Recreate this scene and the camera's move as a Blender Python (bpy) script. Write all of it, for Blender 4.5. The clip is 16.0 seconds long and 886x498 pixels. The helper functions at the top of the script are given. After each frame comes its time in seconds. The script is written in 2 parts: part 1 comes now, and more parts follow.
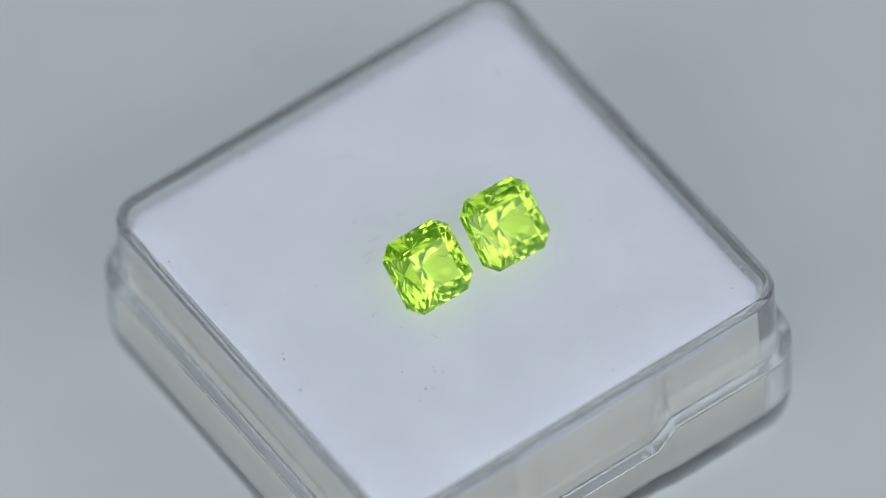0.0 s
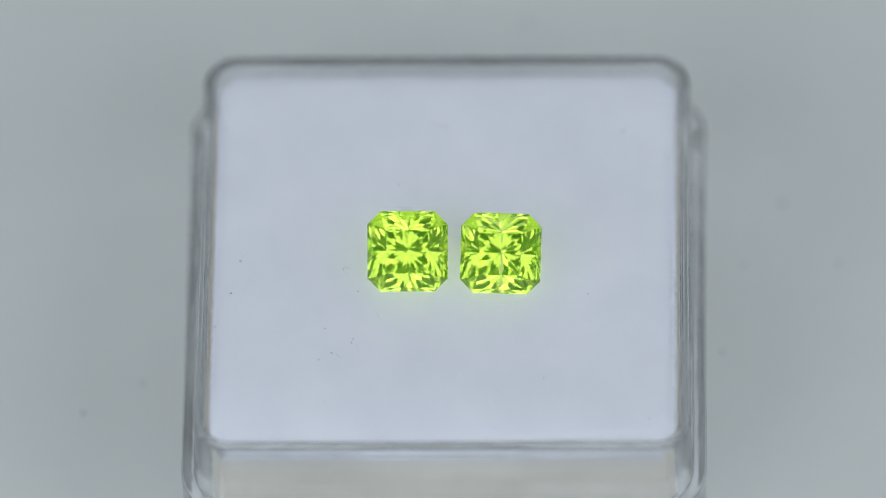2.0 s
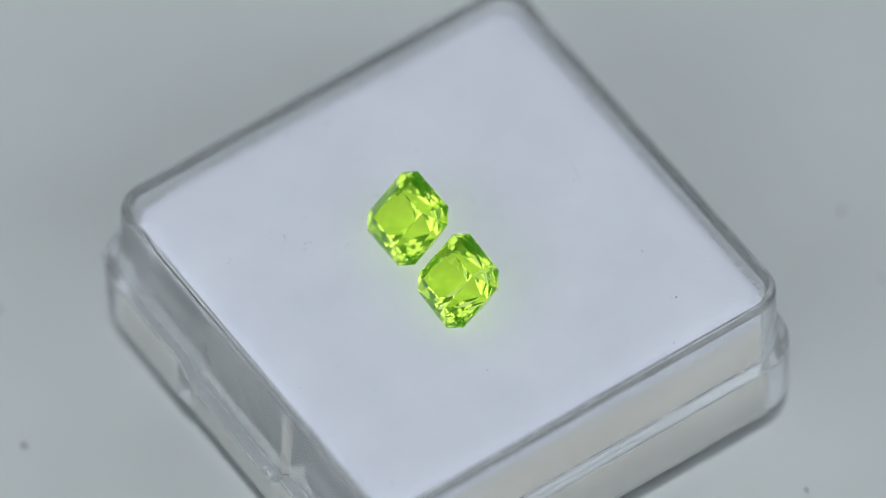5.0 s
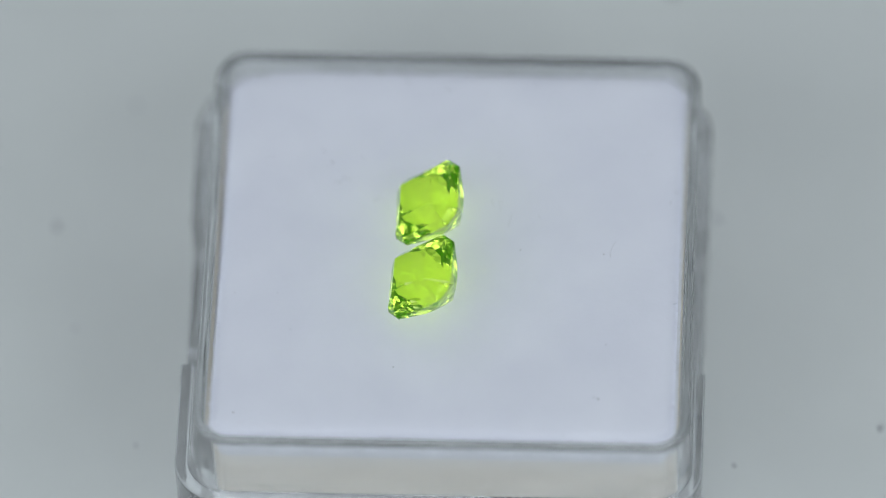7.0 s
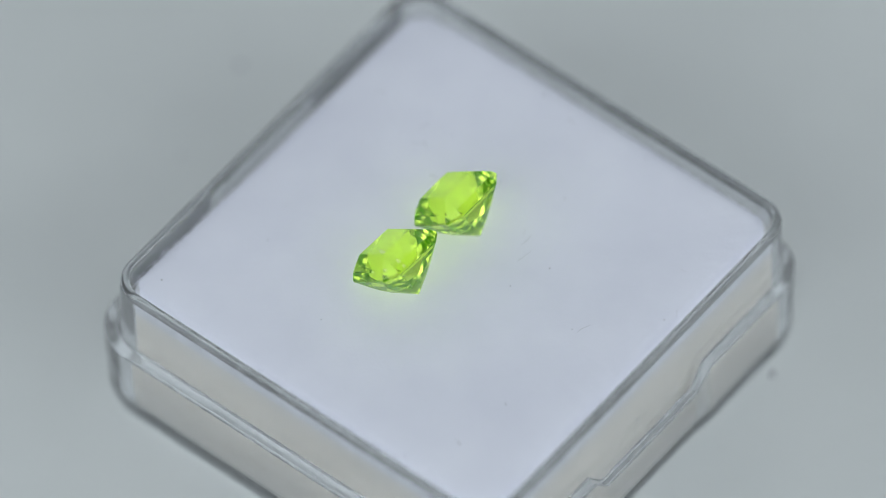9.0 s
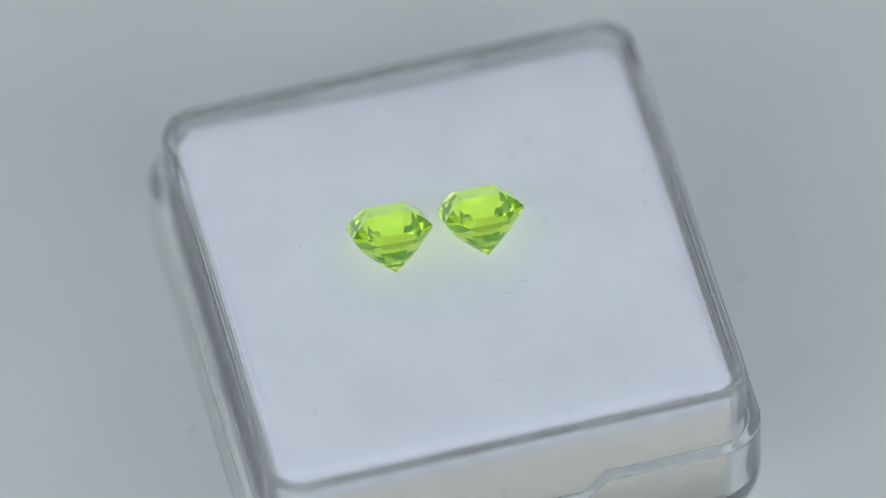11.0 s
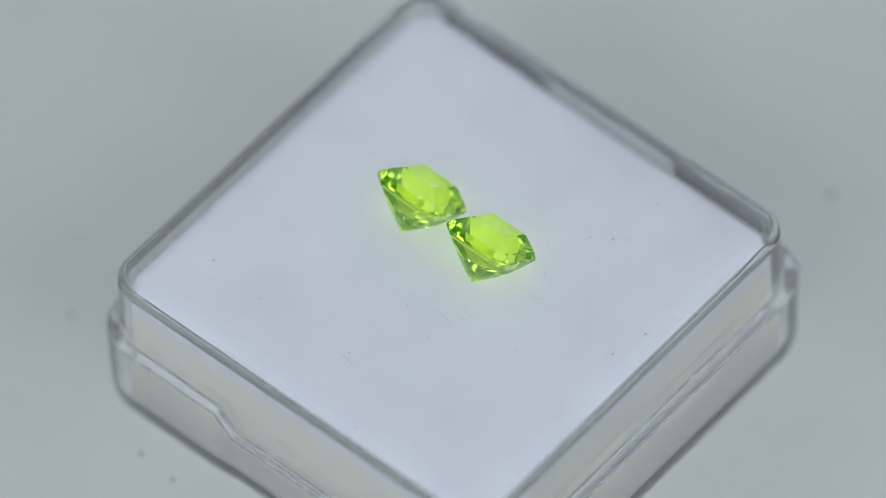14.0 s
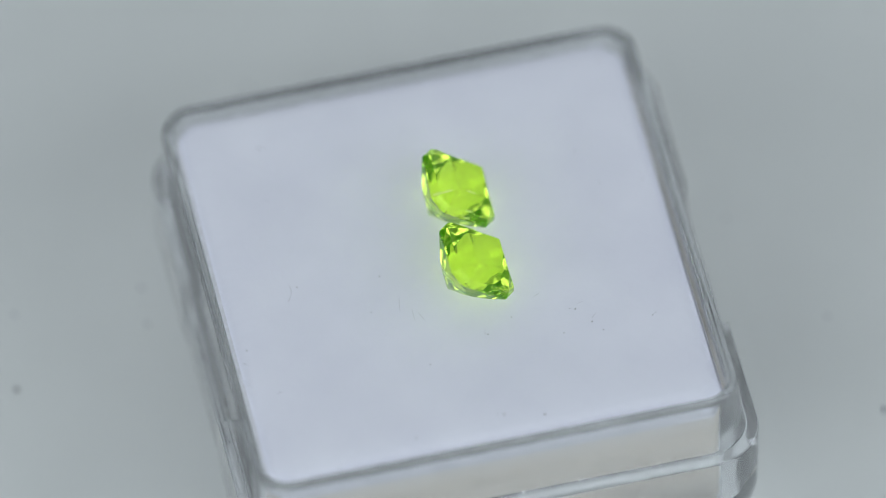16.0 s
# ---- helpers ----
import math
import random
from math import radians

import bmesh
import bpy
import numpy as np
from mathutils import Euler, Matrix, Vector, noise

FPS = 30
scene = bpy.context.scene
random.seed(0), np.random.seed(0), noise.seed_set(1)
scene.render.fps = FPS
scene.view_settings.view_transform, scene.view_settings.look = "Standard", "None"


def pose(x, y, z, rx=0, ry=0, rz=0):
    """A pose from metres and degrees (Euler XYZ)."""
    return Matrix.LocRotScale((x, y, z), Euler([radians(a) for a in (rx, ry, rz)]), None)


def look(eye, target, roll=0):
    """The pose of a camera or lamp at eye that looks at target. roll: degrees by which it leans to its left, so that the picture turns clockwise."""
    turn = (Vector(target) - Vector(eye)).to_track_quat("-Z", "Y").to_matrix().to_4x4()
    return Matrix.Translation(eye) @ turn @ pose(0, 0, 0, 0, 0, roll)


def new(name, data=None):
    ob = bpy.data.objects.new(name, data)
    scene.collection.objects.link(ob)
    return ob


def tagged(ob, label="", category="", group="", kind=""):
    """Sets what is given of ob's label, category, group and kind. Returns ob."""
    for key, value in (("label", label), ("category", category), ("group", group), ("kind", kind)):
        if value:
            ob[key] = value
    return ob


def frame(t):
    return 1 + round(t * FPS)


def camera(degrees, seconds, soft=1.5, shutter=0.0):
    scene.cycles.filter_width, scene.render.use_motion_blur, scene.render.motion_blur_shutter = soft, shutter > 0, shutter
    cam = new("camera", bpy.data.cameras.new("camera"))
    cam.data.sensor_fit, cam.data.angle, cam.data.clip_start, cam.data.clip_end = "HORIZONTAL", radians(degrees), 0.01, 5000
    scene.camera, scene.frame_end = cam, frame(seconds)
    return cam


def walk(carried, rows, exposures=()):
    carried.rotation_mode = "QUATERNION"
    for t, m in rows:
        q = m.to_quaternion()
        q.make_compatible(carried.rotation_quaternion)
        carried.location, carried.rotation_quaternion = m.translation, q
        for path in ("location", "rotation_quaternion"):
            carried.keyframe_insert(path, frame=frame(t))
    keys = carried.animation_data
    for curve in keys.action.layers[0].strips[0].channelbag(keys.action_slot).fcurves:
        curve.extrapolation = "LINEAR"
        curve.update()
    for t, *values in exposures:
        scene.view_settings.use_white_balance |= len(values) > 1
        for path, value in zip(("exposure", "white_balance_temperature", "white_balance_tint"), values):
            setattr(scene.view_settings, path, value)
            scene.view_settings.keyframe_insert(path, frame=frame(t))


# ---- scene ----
MM = 0.001

# ---- camera: a fixed long macro lens above the turntable ----
cam = camera(4.868, 16.0, soft=0.75)
EYE, AIM, ROLL = (-0.000290, -0.381662, 0.509114), (-0.000290, 0.000124, 0.0), -1.947
walk(cam, [(0.0, look(EYE, AIM, ROLL)), (16.0, look(EYE, AIM, ROLL))], exposures=[(0.0, 0.0), (16.0, 0.0)])
cam.data.dof.use_dof = True
cam.data.dof.focus_distance = 0.6340
cam.data.dof.aperture_fstop = 12.5

# the turn of the table: degrees at 0 s, degrees a second
PHASE, SPIN = 34.369, -18.309


def turn(t):
    return pose(0, 0, 0, 0, 0, PHASE + SPIN * t)


# ---- light: a dim grey room, two soft lamps beside the camera, two overhead, an added ring of fill lamps, all unseen ----
scene.cycles.caustics_refractive = True
world = bpy.data.worlds.new("world")
scene.world = world
world.use_nodes = True
world.node_tree.nodes["Background"].inputs[0].default_value = (0.9, 0.95, 1.0, 1)
world.node_tree.nodes["Background"].inputs[1].default_value = 0.05


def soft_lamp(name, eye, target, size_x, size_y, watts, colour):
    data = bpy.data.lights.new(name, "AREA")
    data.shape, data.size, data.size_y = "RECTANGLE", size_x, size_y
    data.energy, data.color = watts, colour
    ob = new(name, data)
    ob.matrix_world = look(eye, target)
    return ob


COOL = (0.88, 0.96, 1.0)
for side in (-1, 1):
    soft_lamp("softbox_lamp", (side * 0.28, -0.27, 0.24), (0, 0, 0.0), 0.30, 0.27, 0.49, COOL)
soft_lamp("front_softbox_lamp", (0.0, -0.40, 0.78), (0, 0, 0), 0.50, 0.36, 0.80, COOL)
soft_lamp("ceiling_lamp", (0.0, 0.04, 0.76), (0, 0, 0), 0.36, 0.29, 0.42, COOL)
# an added ring of small unseen fill panels, to put flashes into the stones
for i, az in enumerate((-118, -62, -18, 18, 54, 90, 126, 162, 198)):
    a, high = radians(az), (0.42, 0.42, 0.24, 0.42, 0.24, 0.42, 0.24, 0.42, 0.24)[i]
    soft_lamp("ring_fill_lamp", (0.42 * math.cos(a), 0.42 * math.sin(a), high), (0, 0, 0), 0.18, 0.135, 0.097, COOL)


# ---- materials ----
def material(name):
    m = bpy.data.materials.new(name)
    m.use_nodes = True
    return m, m.node_tree, m.node_tree.nodes["Principled BSDF"]


def noise_node(nt, scale, detail=4.0, rough=0.5):
    n = nt.nodes.new("ShaderNodeTexNoise")
    n.inputs["Scale"].default_value = scale
    n.inputs["Detail"].default_value = detail
    n.inputs["Roughness"].default_value = rough
    co = nt.nodes.new("ShaderNodeTexCoord")
    nt.links.new(co.outputs["Object"], n.inputs["Vector"])
    return n


def ramp_node(nt, source, low, high, c0, c1):
    r = nt.nodes.new("ShaderNodeValToRGB")
    r.color_ramp.elements[0].position, r.color_ramp.elements[1].position = low, high
    r.color_ramp.elements[0].color, r.color_ramp.elements[1].color = (*c0, 1), (*c1, 1)
    nt.links.new(source, r.inputs[0])
    return r


def bump_node(nt, bsdf, source, strength, distance):
    b = nt.nodes.new("ShaderNodeBump")
    b.inputs["Strength"].default_value = strength
    b.inputs["Distance"].default_value = distance
    nt.links.new(source, b.inputs["Height"])
    nt.links.new(b.outputs["Normal"], bsdf.inputs["Normal"])


def plain(name, c0, c1, scale, rough, bump=0.0, distance=0.0001, fine=None):
    m, nt, b = material(name)
    n = noise_node(nt, scale)
    r = ramp_node(nt, n.outputs["Fac"], 0.3, 0.7, c0, c1)
    nt.links.new(r.outputs[0], b.inputs["Base Color"])
    b.inputs["Roughness"].default_value = rough
    if bump:
        f = noise_node(nt, fine or scale * 8, 6.0)
        bump_node(nt, b, f.outputs["Fac"], bump, distance)
    return m


def clear_plastic(name, clear=(0.88, 0.95), rough=(0.01, 0.06), flecked=False):
    m, nt, b = material(name)
    b.inputs["Base Color"].default_value = (0.93, 0.945, 0.97, 1)
    b.inputs["IOR"].default_value = 1.49
    h = noise_node(nt, 90, 6.0, 0.6)
    haze = ramp_node(nt, h.outputs["Fac"], 0.3, 0.7, (clear[0],) * 3, (clear[1],) * 3)
    nt.links.new(haze.outputs[0], b.inputs["Transmission Weight"])
    n = noise_node(nt, 260, 5.0)
    r = ramp_node(nt, n.outputs["Fac"], 0.35, 0.75, (rough[0],) * 3, (rough[1],) * 3)
    nt.links.new(r.outputs[0], b.inputs["Roughness"])
    if flecked:
        f = noise_node(nt, 2600, 3.0, 0.7)
        dirt = ramp_node(nt, f.outputs["Fac"], 0.30, 0.36, (0.10, 0.10, 0.11), (0.93, 0.945, 0.97))
        nt.links.new(dirt.outputs[0], b.inputs["Base Color"])
    w = noise_node(nt, 420, 2.0)
    bump_node(nt, b, w.outputs["Fac"], 0.04, 0.0002)
    return m


def gem_glass(name, colour, inner_glow):
    """Clear tinted crystal; a little diffuse green is added to stand in for its inner glow."""
    m = bpy.data.materials.new(name)
    m.use_nodes = True
    nt = m.node_tree
    g = nt.nodes["Principled BSDF"]
    g.inputs["Base Color"].default_value = (*colour, 1)
    g.inputs["Transmission Weight"].default_value = 1.0
    g.inputs["IOR"].default_value = 1.70
    g.inputs["Specular Tint"].default_value = (0.96, 1.0, 0.6, 1)
    g.inputs["Roughness"].default_value = 0.0
    d = nt.nodes.new("ShaderNodeBsdfDiffuse")
    d.inputs["Color"].default_value = (*inner_glow, 1)
    mix = nt.nodes.new("ShaderNodeMixShader")
    mix.inputs[0].default_value = 0.065
    nt.links.new(g.outputs[0], mix.inputs[1])
    nt.links.new(d.outputs[0], mix.inputs[2])
    nt.links.new(mix.outputs[0], nt.nodes["Material Output"].inputs["Surface"])
    return m


def layered_foam(name):
    """Beige foam block, streaked along its layers and lightly flecked."""
    m, nt, b = material(name)
    n = noise_node(nt, 150, 5.0, 0.6)
    mp = nt.nodes.new("ShaderNodeMapping")
    mp.inputs["Scale"].default_value = (1, 1, 4)
    co = nt.nodes.new("ShaderNodeTexCoord")
    nt.links.new(co.outputs["Object"], mp.inputs[0])
    nt.links.new(mp.outputs[0], n.inputs["Vector"])
    r = ramp_node(nt, n.outputs["Fac"], 0.32, 0.68, (0.64, 0.585, 0.50), (0.73, 0.675, 0.585))
    f = noise_node(nt, 1500, 4.0, 0.7)
    fl = ramp_node(nt, f.outputs["Fac"], 0.30, 0.42, (0.80, 0.78, 0.74), (1, 1, 1))
    mix = nt.nodes.new("ShaderNodeMix")
    mix.data_type, mix.blend_type = "RGBA", "MULTIPLY"
    mix.inputs[0].default_value = 1.0
    nt.links.new(r.outputs[0], mix.inputs[6])
    nt.links.new(fl.outputs[0], mix.inputs[7])
    # the top of the block blends unevenly to a greyer tone
    sep = nt.nodes.new("ShaderNodeSeparateXYZ")
    nt.links.new(co.outputs["Object"], sep.inputs[0])
    edge = nt.nodes.new("ShaderNodeMath")
    edge.operation = "MULTIPLY_ADD"
    edge.inputs[1].default_value = 0.0009
    ragged = noise_node(nt, 420, 5.0, 0.6)
    nt.links.new(ragged.outputs["Fac"], edge.inputs[0])
    nt.links.new(sep.outputs["Z"], edge.inputs[2])
    band = nt.nodes.new("ShaderNodeMapRange")
    band.interpolation_type = "SMOOTHSTEP"
    band.inputs["From Min"].default_value, band.inputs["From Max"].default_value = -0.0030, -0.0010
    nt.links.new(edge.outputs[0], band.inputs["Value"])
    top = nt.nodes.new("ShaderNodeMix")
    top.data_type = "RGBA"
    top.inputs[7].default_value = (0.64, 0.61, 0.57, 1)
    nt.links.new(band.outputs[0], top.inputs[0])
    nt.links.new(mix.outputs[2], top.inputs[6])
    nt.links.new(top.outputs[2], b.inputs["Base Color"])
    b.inputs["Roughness"].default_value = 0.95
    g = noise_node(nt, 3000, 5.0)
    bump_node(nt, b, g.outputs["Fac"], 0.4, 0.0001)
    return m


TURNTABLE = plain("white_turntable_plastic", (0.62, 0.64, 0.64), (0.67, 0.69, 0.69), 60, 0.38, 0.10, 0.00005, 900)
PLASTIC = clear_plastic("clear_polystyrene")
SCUFFED = clear_plastic("scuffed_polystyrene", (0.74, 0.90), (0.06, 0.24), True)
FELT = plain("white_felt", (0.755, 0.76, 0.86), (0.815, 0.82, 0.91), 160, 0.95, 0.25, 0.00008, 5200)
# greyer felt for the pad's side, the tray wall's grey reflection put into it
GREYED_FELT = plain("greyed_felt_side", (0.58, 0.585, 0.62), (0.68, 0.68, 0.72), 700, 0.95, 0.3, 0.0001, 4200)
FOAM = layered_foam("cream_foam")
GEM = gem_glass("lime_green_crystal", (0.79, 1.0, 0.11), (0.26, 1.0, 0.02))
DUST_AND_LINE = plain("dark_dust_and_line", (0.16, 0.16, 0.17), (0.28, 0.27, 0.28), 3000, 0.9)
PALE_DUST = plain("grey_dust", (0.42, 0.43, 0.45), (0.50, 0.50, 0.52), 3000, 0.9)
WALL = plain("grey_wall_paint", (0.44, 0.45, 0.46), (0.50, 0.51, 0.52), 3, 0.9, 0.1, 0.001, 80)
TABLETOP = plain("grey_table_laminate", (0.70, 0.71, 0.72), (0.76, 0.77, 0.78), 8, 0.6)


# ---- mesh helpers ----
def mesh_of(name, bm, *materials):
    me = bpy.data.meshes.new(name)
    bm.to_mesh(me)
    bm.free()
    for m in materials:
        me.materials.append(m)
    return me


def part(name, bm, mat, parent, label=""):
    ob = new(name, mesh_of(name, bm, *(mat if isinstance(mat, tuple) else (mat,))))
    ob.parent = parent
    return tagged(ob, label)


def box_bm(x0, y0, z0, x1, y1, z1):
    bm = bmesh.new()
    bmesh.ops.create_cube(bm, size=1, matrix=Matrix.LocRotScale(((x0 + x1) / 2, (y0 + y1) / 2, (z0 + z1) / 2), None, (x1 - x0, y1 - y0, z1 - z0)))
    return bm


# ---- setting: tabletop, and plain walls that close the room ----
BASE = -11.6 * MM          # underside of the box, top of the turntable
DISC = 14.0 * MM           # thickness of the turntable
FLOOR_Z = BASE - DISC
for name, b in (("floor", (-0.6, -0.7, FLOOR_Z - 0.04, 0.6, 0.5, FLOOR_Z)),
                ("wall_north", (-0.6, 0.5, FLOOR_Z, 0.6, 0.55, 0.9)), ("wall_south", (-0.6, -0.75, FLOOR_Z, 0.6, -0.7, 0.9)),
                ("wall_east", (0.6, -0.75, FLOOR_Z, 0.65, 0.55, 0.9)), ("wall_west", (-0.65, -0.75, FLOOR_Z, -0.6, 0.55, 0.9)),
                ("ceiling", (-0.65, -0.75, 0.9, 0.65, 0.55, 0.95))):
    mat = TABLETOP if name == "floor" else WALL
    tagged(new(name, mesh_of(name, box_bm(*b), mat)), "plain pale grey surface closing the room", "wall" if "wall" in name else name, kind="structure")


# ---- turntable ----
def make_turntable():
    root = new("turntable")
    bm = bmesh.new()
    prof = [(0, 0), (118, 0), (119.2, -0.3), (120, -1.2), (120, -12), (119, -13.4), (110, -14), (0, -14)]
    n, rings = 128, []
    for r, z in prof:
        if r == 0:
            rings.append([bm.verts.new((0, 0, z * MM))])
        else:
            rings.append([bm.verts.new((r * MM * math.cos(2 * math.pi * k / n), r * MM * math.sin(2 * math.pi * k / n), z * MM)) for k in range(n)])
    for a, b in zip(rings, rings[1:]):
        for k in range(n):
            j = (k + 1) % n
            if len(a) == 1:
                bm.faces.new((a[0], b[k], b[j]))
            elif len(b) == 1:
                bm.faces.new((a[k], b[0], a[j]))
            else:
                bm.faces.new((a[k], b[k], b[j], a[j]))
    bmesh.ops.recalc_face_normals(bm, faces=bm.faces)
    part("platter", bm, TURNTABLE, root)
    root.location = (0, 0, BASE)
    return tagged(root, "white matt plastic turntable platter, slowly turning", "turntable")


# ---- the clear box: a stepped tray with a felt-topped foam pad ----
BX, BY = -0.209, 0.110      # the box's centre on the turntable, mm
HALF, ROUND = 15.0, 2.15      # outer half width and corner radius of the collar
LEDGE, NOTCH = -4.9, -6.6    # heights of the ledge and of the thumb notches


def smooth(a, b, x):
    x = min(1, max(0, (x - a) / (b - a)))
    return x * x * (3 - 2 * x)


def outline(side_steps, corner_steps):
    """Round the square: (side, along, corner centre, direction) at each stop."""
    c = HALF - ROUND
    stops = []
    for k in range(4):
        a0 = -math.pi / 2 + k * math.pi / 2
        ux, uy = math.cos(a0), math.sin(a0)          # outward
        tx, ty = -uy, ux                             # along the side
        for i in range(side_steps):
            s = -c + 2 * c * i / side_steps
            stops.append((k, s, (c * ux + s * tx, c * uy + s * ty), (ux, uy)))
        for i in range(corner_steps):
            a = a0 + math.pi / 2 * i / corner_steps
            stops.append((k, c, (c * ux + c * tx, c * uy + c * ty), (math.cos(a), math.sin(a))))
    return stops


def notch_depth(side, s):
    """0 on the ledge, 1 in the thumb notch in the middle of the front and back sides."""
    if side % 2:
        return 0.0
    return 1.0 - min(1, max(0, (abs(s) - 4.35) / 1.3))


def held(prof, keep=0.07):
    """The profile with extra points near the ends of its long straights, so that they shade flat."""
    out = [prof[0]]
    for i, (a, b) in enumerate(zip(prof, prof[1:])):
        if i in (0, 2, 3, 10, 13, 16, 17, 20):
            f = min(0.3, keep / math.hypot(b[0] - a[0], b[1] - a[1]))
            out += [(a[0] + (b[0] - a[0]) * f, a[1] + (b[1] - a[1]) * f), (b[0] + (a[0] - b[0]) * f, b[1] + (a[1] - b[1]) * f)]
        out.append(b)
    return out


def speck(bm, x, y, z, r):
    """A small uneven grain, mm."""
    made = bmesh.ops.create_icosphere(bm, subdivisions=1, radius=1)["verts"]
    for v in made:
        k = 1 + 0.6 * noise.noise(v.co * 1.7 + Vector((x, y, r * 50)))
        v.co = Vector((x + v.co.x * r * k * 1.2, y + v.co.y * r * k, z + v.co.z * r * k * 0.6)) * MM


def fibre(bm, points, r, sides=5):
    """A thin thread through points, mm."""
    rings = []
    for i, p in enumerate(points):
        d = (Vector(points[min(i + 1, len(points) - 1)]) - Vector(points[max(i - 1, 0)])).normalized()
        u = d.orthogonal().normalized()
        w = d.cross(u)
        k = r * (0.5 if i in (0, len(points) - 1) else 1)
        rings.append([bm.verts.new((Vector(p) + (u * math.cos(a) + w * math.sin(a)) * k) * MM) for a in (2 * math.pi * j / sides for j in range(sides))])
    for a, b in zip(rings, rings[1:]):
        for j in range(sides):
            bm.faces.new((a[j], a[(j + 1) % sides], b[(j + 1) % sides], b[j]))
    bm.faces.new(rings[0][::-1])
    bm.faces.new(rings[-1])


def make_fuzz(root, stops):
    """Loose felt hairs round the edge of the pad."""
    rng = random.Random(5)
    bm = bmesh.new()
    for i in range(900):
        side, s, (cx, cy), (dx, dy) = stops[rng.randrange(len(stops))]
        o = ROUND - 0.86 - rng.random() * 0.5
        x, y = cx + dx * o, cy + dy * o
        z = pad_height(x + BX, y + BY) - 0.06
        a = math.atan2(dy, dx) + rng.uniform(-1.3, 1.3)
        n = rng.uniform(0.15, 0.55)
        lift = rng.uniform(0.02, 0.16)
        bend = rng.uniform(-0.5, 0.5)
        pts = []
        for k in range(4):
            u = k / 3
            px, py = x + math.cos(a + bend * u) * n * u, y + math.sin(a + bend * u) * n * u
            m = max(abs(px), abs(py))
            if m > 14.2:
                px, py = px * 14.2 / m, py * 14.2 / m
            pts.append((px, py, z + lift * math.sin(u * 2.2)))
        if (Vector(pts[1]) - Vector(pts[0])).length > 0.02 and (Vector(pts[3]) - Vector(pts[2])).length > 0.02:
            fibre(bm, pts, 0.013, 3)
    tagged(part("felt_fuzz", bm, FELT, root, "loose white felt hairs"), kind="stuff")


PAD_PROFILE = ((0.2, -0.57), (0.45, -0.55), (0.7, -0.42), (0.82, -0.33), (0.895, -0.31), (0.935, -0.36), (0.958, -0.45), (0.976, -0.63), (0.989, -0.94), (0.999, -1.40))


def pad_low(x, y):
    """The felt sits lower along the front side."""
    return -0.6 * smooth(10.0, 14.0, -y) * smooth(-14, 2, -x)


def pad_height(x, y):
    """Height of the felt in mm at a place on the turning box."""
    f = max(abs(x - BX), abs(y - BY)) / 14.14
    fs, zs = zip(*PAD_PROFILE)
    return float(np.interp(f, fs, zs)) + pad_low(x - BX, y - BY)


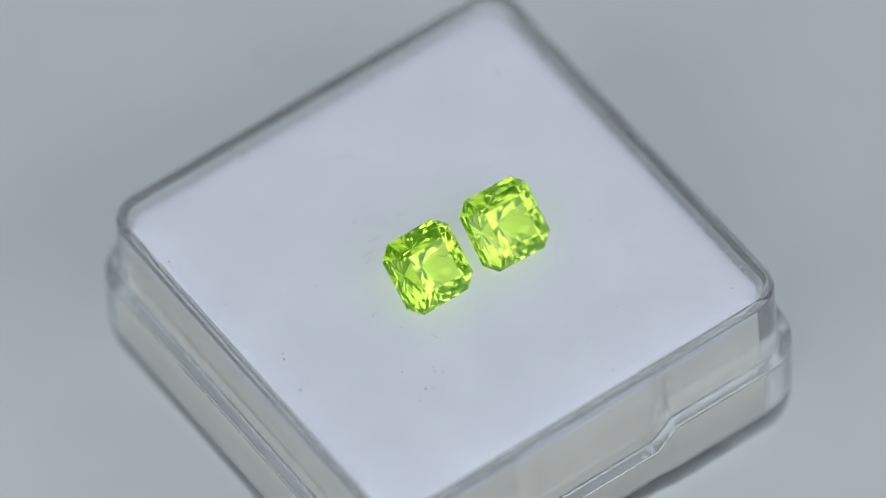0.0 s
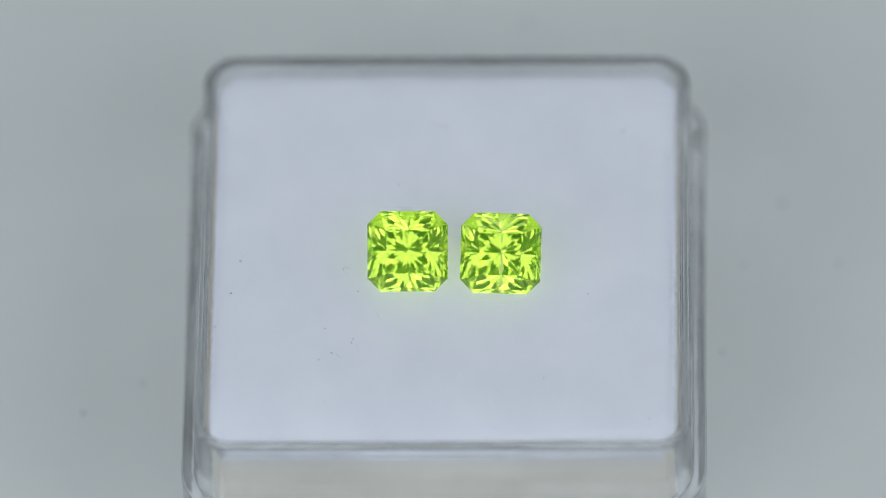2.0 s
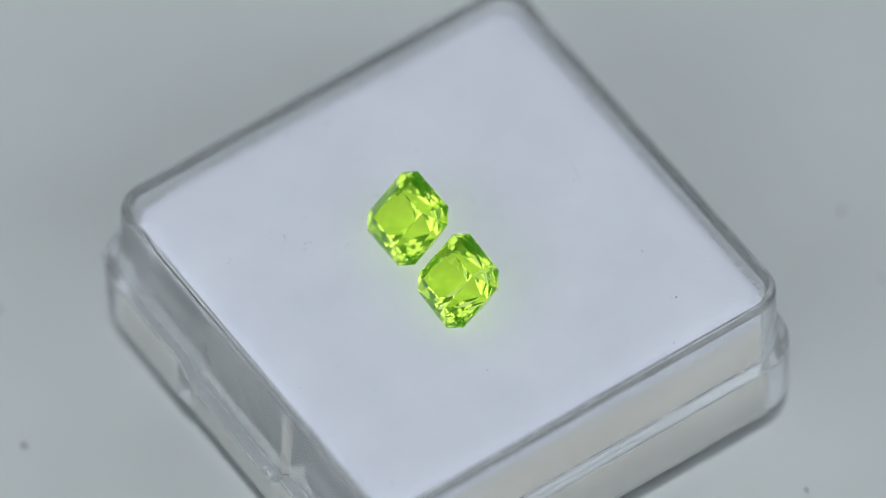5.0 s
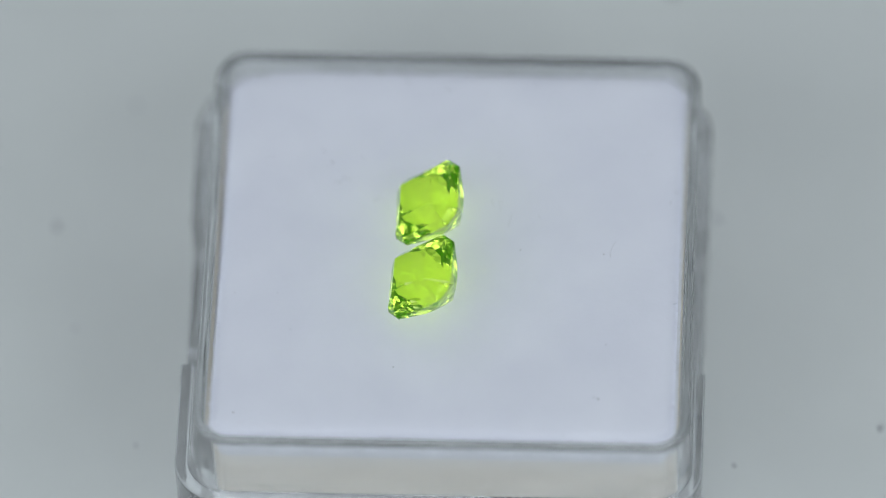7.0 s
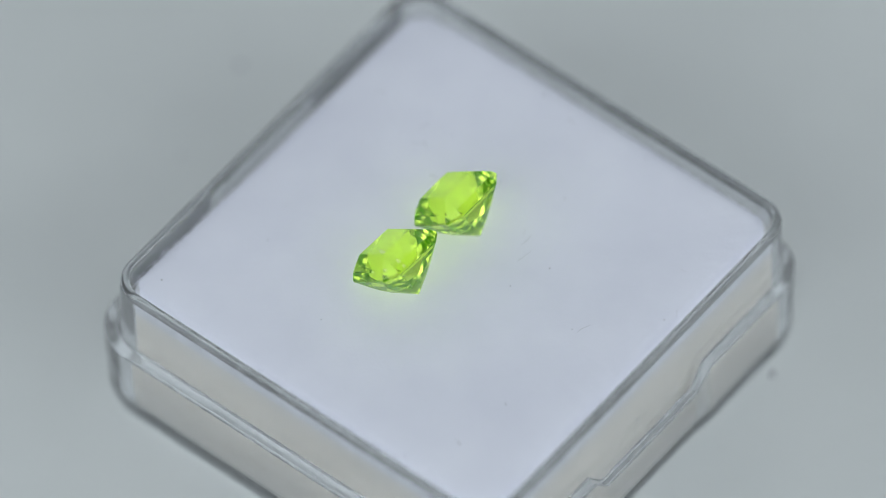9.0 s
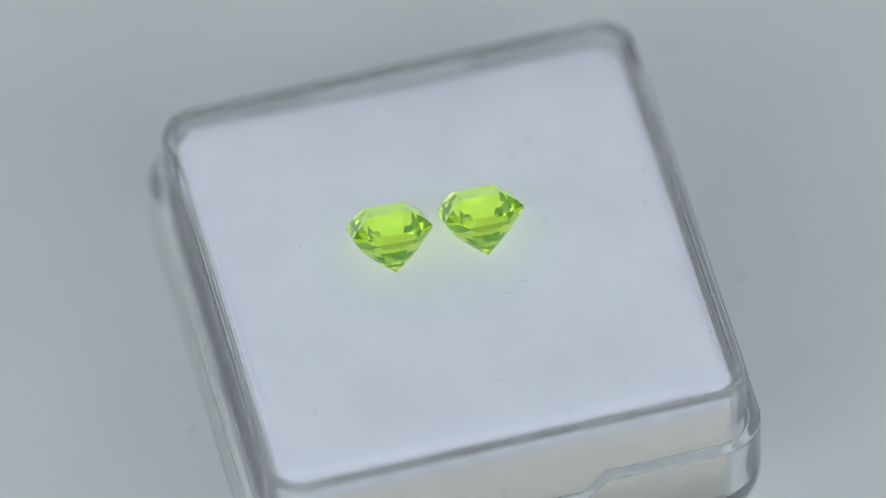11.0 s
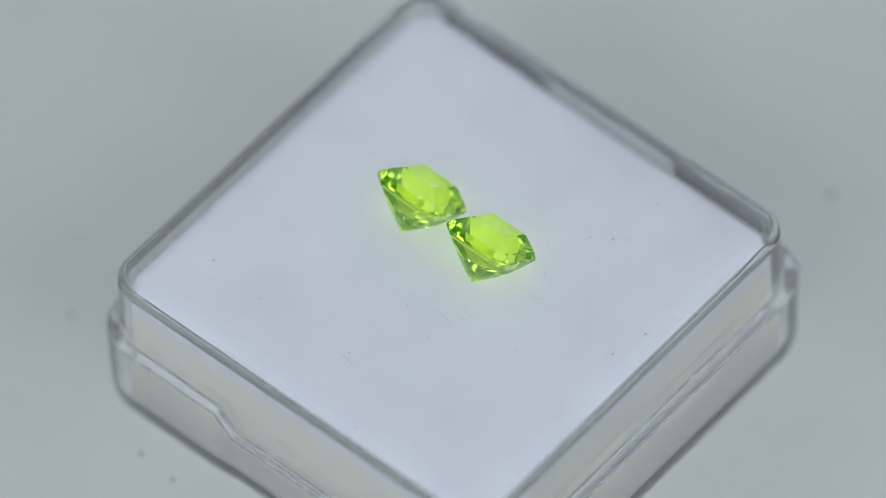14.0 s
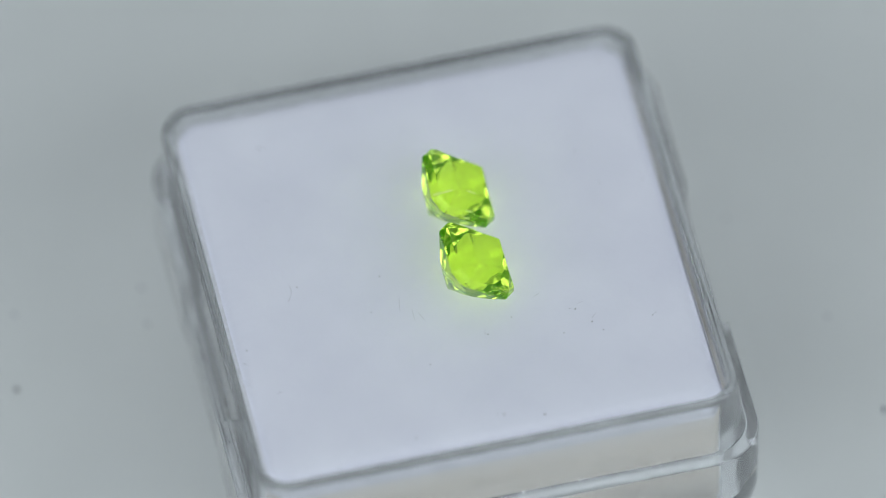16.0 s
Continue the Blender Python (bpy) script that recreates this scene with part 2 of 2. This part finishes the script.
def make_box():
    root = new("gem_box")
    stops = outline(150, 14)
    bm = bmesh.new()
    rings = []
    for side, s, (cx, cy), (dx, dy) in stops:
        w = notch_depth(side, s)
        zl = LEDGE + (NOTCH - LEDGE) * w
        # the lip is wider on some sides than on others, and blends round the corners
        lip = 0.81 + dx * dx * (0.16 if dx > 0 else 0.14) + dy * dy * (-0.07 if dy > 0 else 0.53) - 0.18 * w
        cb = max(0.05, lip - 0.82)         # the collar flares a little towards the ledge
        wob = 0.02 * noise.noise((cx * 0.6, cy * 0.6, 3.1))
        prof = [(-1.6, -10.7), (-1.0, -10.65), (-0.78, -10.3), (-0.72, -5.0), (-0.66, -0.30), (-0.63, -0.10), (-0.55, -0.02), (-0.33, 0.0), (-0.10, -0.015),
                (-0.02, -0.09), (0.0, -0.30), (cb, zl + 0.14), (cb + 0.03, zl + 0.03), (cb + 0.09, zl), (lip - 0.11, zl + wob), (lip - 0.02, zl - 0.03), (lip, zl - 0.13),
                (lip - 0.05 * (1 - w), -10.2), (lip - 0.2, -11.0), (lip - 0.46, -11.42), (-0.1, -11.6), (-1.6, -11.6)]
        prof = held(prof)
        rings.append([bm.verts.new(((cx + dx * (ROUND + o)) * MM, (cy + dy * (ROUND + o)) * MM, z * MM)) for o, z in prof])
    m = len(rings)
    for i in range(m):
        a, b = rings[i], rings[(i + 1) % m]
        for j in range(len(a) - 1):
            bm.faces.new((a[j], b[j], b[j + 1], a[j + 1])).material_index = 1 if 20 <= j <= 24 else 0
    bm.faces.new([r[0] for r in rings])
    bm.faces.new([r[-1] for r in rings][::-1])
    bmesh.ops.recalc_face_normals(bm, faces=bm.faces)
    for f in bm.faces:
        f.smooth = True
    tray = part("tray", bm, (PLASTIC, SCUFFED), root, "clear hard plastic tray with stepped rim and thumb notches")
    tray.visible_shadow = False

    # foam block with a felt top that sits a little below the rim
    bm = bmesh.new()
    inset = 0.82
    levels = []
    for o, z, c in ((-0.84, -10.5, 0.45), (-0.80, -5.0, 0.45), (-inset, -2.4, 0.4), (-inset, -1.9, 0.25), (-inset, -1.5, 0.12)):
        ring = []
        for _, _, (cx, cy), (dx, dy) in stops:
            r = ROUND + o - c * (1 - smooth(0, 1, abs(dx * dx - dy * dy)))     # the block's corners are cut rounder than the tray's
            ring.append(bm.verts.new(((cx + dx * r) * MM, (cy + dy * r) * MM, z * MM)))
        levels.append(ring)
    for a, b in zip(levels, levels[1:]):
        for i in range(m):
            j = (i + 1) % m
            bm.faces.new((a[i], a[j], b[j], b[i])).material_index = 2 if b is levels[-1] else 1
    bm.faces.new(levels[0][::-1]).material_index = 1
    last = levels[-1]
    for k, (f, z) in enumerate(reversed(PAD_PROFILE)):
        ring = []
        for v in levels[-1]:
            x, y = v.co.x * f, v.co.y * f
            rough = noise.noise((x * 900, y * 900, 1.7)) * 0.05 + noise.noise((x * 2600, y * 2600, 5.7)) * 0.03
            low = pad_low(x / MM, y / MM)
            ring.append(bm.verts.new((x, y, (z + rough * (1 if k < 5 else 0.2) + low) * MM)))
        for i in range(m):
            j = (i + 1) % m
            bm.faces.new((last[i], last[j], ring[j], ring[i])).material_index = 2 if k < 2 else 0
        last = ring
    bm.faces.new(last)
    bmesh.ops.recalc_face_normals(bm, faces=bm.faces)
    for f in bm.faces:
        f.smooth = True
    part("foam_pad", bm, (FELT, FOAM, GREYED_FELT), root, "white felt-topped cream foam pad")
    make_fuzz(root, stops)
    # moulding flash: a rough crumb of plastic on the corner of the ledge, another in a notch
    for x, y, z, r in ((-14.75, -15.55, -4.95, 0.24), (3.9, -15.9, -6.45, 0.22), (3.3, -15.9, -6.6, 0.18)):
        bm = bmesh.new()
        bmesh.ops.create_icosphere(bm, subdivisions=2, radius=1)
        for v in bm.verts:
            v.co = Vector((x, y, z)) * MM + v.co * r * MM * (1 + 0.7 * noise.noise(v.co * 2.3 + Vector((x, y, z))))
        part("moulding_flash", bm, PLASTIC, root, "rough crumb of clear plastic").visible_shadow = False
    # thin dark threads along the straight ledges, drawing in their edges' dark line
    for x, y0, y1 in ((15.62, -6.2, 4.6), (-15.84, -7.0, 5.5)):
        bm = bmesh.new()
        fibre(bm, [(x + 0.02 * noise.noise((y0 + i, x, 0)), y0 + (y1 - y0) * i / 14, LEDGE + 0.012) for i in range(15)], 0.017, 4)
        part("ledge_line", bm, DUST_AND_LINE, root, "dark thread drawn along the ledge's edge")
    # specks of dirt on the ledge
    for x, y in ((-8.28, -15.85), (-10.4, -15.75), (8.78, 15.45), (2.2, 15.45)):
        z = LEDGE if abs(x) > 5 else NOTCH
        bm = bmesh.new()
        speck(bm, x, y, z + 0.035, 0.075)
        part("dirt_speck", bm, DUST_AND_LINE, root, "dark speck of dirt")
    for x, y, z in ((15.06, -7.4, -4.6), (15.06, 0.3, -3.5), (0.8, 15.06, -4.1), (-2.4, -15.06, -5.35), (0.4, -15.06, -5.7)):
        bm = bmesh.new()
        speck(bm, x, y, z, 0.07)
        part("dirt_speck", bm, DUST_AND_LINE, root, "dark speck of dirt")
    bm = bmesh.new()
    fibre(bm, [(-0.86, -15.05, -5.1), (-0.80, -15.09, -5.3), (-0.82, -15.08, -5.5), (-0.76, -15.05, -5.75)], 0.016, 4)
    part("hair", bm, DUST_AND_LINE, root, "short dark hair stuck to the wall")
    return tagged(root, "small clear plastic gem display box with white foam pad", "box")


# ---- the cut stones ----
def cut(bm, az, angle, r, z):
    """Cut off what lies outside the plane of a facet: azimuth and slope in degrees, through (r, z) on that azimuth. Below z = 0 it faces down."""
    a, s = radians(az), radians(angle)
    down = -1 if angle < 0 else 1
    s = abs(s)
    n = Vector((math.cos(a) * math.sin(s), math.sin(a) * math.sin(s), math.cos(s) * down))
    co = Vector((r * math.cos(a), r * math.sin(a), z))
    geom = bm.verts[:] + bm.edges[:] + bm.faces[:]
    res = bmesh.ops.bisect_plane(bm, geom=geom, dist=1e-5, plane_co=co, plane_no=n, clear_outer=True)
    edges = [e for e in res["geom_cut"] if isinstance(e, bmesh.types.BMEdge)]
    if len(edges) >= 3:
        bmesh.ops.contextual_create(bm, geom=edges)


DEPTH, CROWN, GIRDLE = 2.98, 1.17, 2.5
STONE = 0.978        # true size of the stones against these figures


def tier(bm, az, angle, r, z):
    """A pavilion facet through (r, z), moved out where it would clip the girdle."""
    a = radians((az + 45) % 90 - 45)
    h = max(GIRDLE * math.cos(a) + 1.69 * math.sin(abs(a)), 1.69 * math.cos(a) + GIRDLE * math.sin(abs(a)))
    cut(bm, az, -angle, max(r, h + 0.03 - (abs(z) - 0.06) / math.tan(radians(angle))), z)


def stone_bm(seed):
    bm = bmesh.new()
    bmesh.ops.create_cube(bm, size=8)
    for k in range(4):
        cut(bm, 90 * k, 90, GIRDLE, 0)
        cut(bm, 90 * k + 45, 90, 2.96, 0)
    cut(bm, 0, 0, 0, CROWN)
    # crown: a narrow steep and a broad facet on each side and on each clipped corner
    for k in range(4):
        cut(bm, 90 * k, 54, GIRDLE, 0.06)
        cut(bm, 90 * k, 38.5, GIRDLE - 0.26, 0.42)
        cut(bm, 90 * k + 45, 58, 2.96, 0.06)
        cut(bm, 90 * k + 45, 41, 2.62, 0.52)
    # pavilion: a steep row under the girdle, three rows of narrow facets, then rays to the culet
    rng = random.Random(seed)
    for k in range(4):
        cut(bm, 90 * k, -62.5, GIRDLE, -0.10)
        cut(bm, 90 * k + 45, -54, 2.96, -0.10)
        for d in (20, -20):
            cut(bm, 90 * k + d, -54.5, 2.93, -0.10)
        # neighbours in a row differ by two or three degrees, so that each one flashes on its own
        for row, (count, steep, swing, r, z) in enumerate(((13, 50, 2.2, 1.86, -1.30), (12, 45.4, 2.0, 1.54, -1.63), (9, 42.6, 1.8, 1.17, -1.96))):
            for i in range(count):
                az = 90 * (i + 0.5 * (row % 2)) / count
                slope = steep + (swing if i % 2 else -swing) + rng.uniform(-0.5, 0.5)
                tier(bm, 90 * k + az + rng.uniform(-0.5, 0.5), slope, r, z)
        for i in range(6):
            cut(bm, 90 * k + 15 * i, -(40.4 if i % 2 else 39.0) + rng.uniform(-0.2, 0.2), 0, -DEPTH)
    bmesh.ops.remove_doubles(bm, verts=bm.verts, dist=1e-4)
    bmesh.ops.recalc_face_normals(bm, faces=bm.faces)
    bmesh.ops.scale(bm, vec=(STONE * MM,) * 3, verts=bm.verts)
    bmesh.ops.translate(bm, vec=(0, 0, STONE * DEPTH * MM), verts=bm.verts)   # culet at the origin
    for f in bm.faces:
        f.smooth = False
    return bm


PAD = -0.58 * MM
LEAN = 40.5


def stone_zone(face):
    """Table, crown, girdle or pavilion, by the facet's slope."""
    z = face.normal.z
    return "table" if z > 0.999 else "crown" if z > 0.05 else "girdle" if z > -0.05 else "pavilion"


def make_stones():
    made = []
    for x, y, rz, seed in ((-2.40, 0.61, 0.0, 11), (3.36, 0.44, -2.4, 12)):
        meshes = {}
        for zone in ("table", "crown", "girdle", "pavilion"):
            bm = stone_bm(seed)
            bm.normal_update()
            bmesh.ops.delete(bm, geom=[f for f in bm.faces if stone_zone(f) != zone], context="FACES")
            meshes[zone] = mesh_of(zone, bm, GEM)
        root = new("gemstone")
        tagged(root, "faceted lime-green gemstone with clipped corners, tilted on white pad", "gemstone", group="pair of gemstones")
        for zone, me in meshes.items():
            ob = new(zone, me)
            ob.parent = root
            ob.visible_shadow = zone == "table"
        made.append((root, pose(x * MM, y * MM, PAD, 0, 0, rz) @ pose(0, 0, 0, LEAN, 0, 0)))
    return made


# ---- dust and lint, in mm on the turning table (box square to the camera) ----
PAD_SPECKS = ((-12.66, -0.54, 0.08), (-12.5, -0.17, 0.045), (-6.99, -7.38, 0.07), (-5.8, -6.6, 0.06), (-5.68, -6.3, 0.05), (-7.42, -5.52, 0.045), (-7.25, -11.3, 0.045), (-7.41, -11.05, 0.06),
              (-6.38, -1.03, 0.045), (-5.46, -2.69, 0.045), (5.9, -9.35, 0.05), (3.17, -10.26, 0.045), (-7.79, -7.9, 0.05), (-4.19, 13.49, 0.06), (-13.2, -2.97, 0.08), (10.72, 9.5, 0.075),
              (10.62, 9.2, 0.04), (-0.55, 4.43, 0.045), (8.57, -3.0, 0.05), (12.3, -12.5, 0.05), (-7.8, 2.91, 0.045), (-0.24, 9.5, 0.05), (6.63, 9.83, 0.045), (13.4, 7.44, 0.05),
              (-13.1, 4.99, 0.045), (2.99, -12.9, 0.05), (-3.08, 5.5, 0.05), (-13.9, 9.85, 0.09))
TABLE_SPECKS = ((-19.6, -20.7, 0.20), (24.1, 7.6, 0.17), (16.8, 0.8, 0.16), (-9.9, -25.1, 0.30), (6.8, -19.2, 0.15), (7.4, 17.7, 0.17), (4.4, 26.6, 0.22), (-2.1, -23.5, 0.17), (-19.1, -1.6, 0.17),
                (-22.7, -3.8, 0.16), (10.1, 25.6, 0.18), (10.2, 17.5, 0.2), (20.6, 12.3, 0.2), (-29.5, 13.0, 0.4), (18.2, 7.5, 0.17), (-11.5, 16.2, 0.25))
FIBRES = (((0.0, 9.95), (-0.65, 9.8), (-1.2, 10.28)), ((-2.3, 3.6), (-2.87, 3.72), (-3.4, 3.78)), ((-3.4, 3.02), (-3.95, 3.1), (-4.3, 3.05)), ((-5.29, 13.6), (-5.12, 13.8), (-4.9, 13.9)),
          ((-7.79, 11.97), (-7.74, 12.31), (-8.05, 12.43)), ((-6.7, -7.44), (-6.59, -7.58), (-6.48, -7.71)), ((-5.44, -6.74), (-5.43, -6.98), (-5.38, -7.14)), ((-4.37, -4.3), (-4.15, -4.51), (-4.11, -4.81)),
          ((-5.93, -0.92), (-6.23, -0.87), (-6.4, -0.85)), ((-3.89, 2.7), (-4.17, 2.53), (-4.45, 2.5)))


def make_dust():
    made = []
    bm = bmesh.new()
    for x, y, r in PAD_SPECKS:
        speck(bm, x, y, pad_height(x, y) + 0.02, r * 0.74)
    ob = new("dust_specks", mesh_of("dust_specks", bm, DUST_AND_LINE))
    made.append(tagged(ob, "tiny dark dust specks scattered on white felt", "dust", kind="stuff"))
    bm = bmesh.new()
    for x, y, r in TABLE_SPECKS:
        speck(bm, x, y, BASE / MM + r * 0.25, r)
    ob = new("dust_specks", mesh_of("dust_specks", bm, PALE_DUST))
    made.append(tagged(ob, "grey dust specks scattered on white turntable", "dust", kind="stuff"))
    for a, b, c in FIBRES:
        pts = []
        for k in range(9):
            u = k / 8
            x = a[0] * (1 - u) ** 2 + 2 * b[0] * u * (1 - u) + c[0] * u * u
            y = a[1] * (1 - u) ** 2 + 2 * b[1] * u * (1 - u) + c[1] * u * u
            pts.append((x, y, pad_height(x, y) + 0.03))
        bm = bmesh.new()
        fibre(bm, pts, 0.0055)
        ob = new("lint_fibre", mesh_of("lint_fibre", bm, DUST_AND_LINE))
        made.append(tagged(ob, "fine dark curled lint fibre on white felt", "lint", group="lint on the pad"))
    return made


turntable = make_turntable()
gem_box = make_box()
stones = make_stones()
dust = make_dust()


def motions():
    times = [i * 0.25 for i in range(65)]
    walk(turntable, [(t, pose(0, 0, BASE) @ turn(t)) for t in times])
    walk(gem_box, [(t, turn(t) @ pose(BX * MM, BY * MM, 0)) for t in times])
    for ob in dust:
        walk(ob, [(t, turn(t)) for t in times])
    for ob, m in stones:
        walk(ob, [(t, turn(t) @ m) for t in times])


motions()
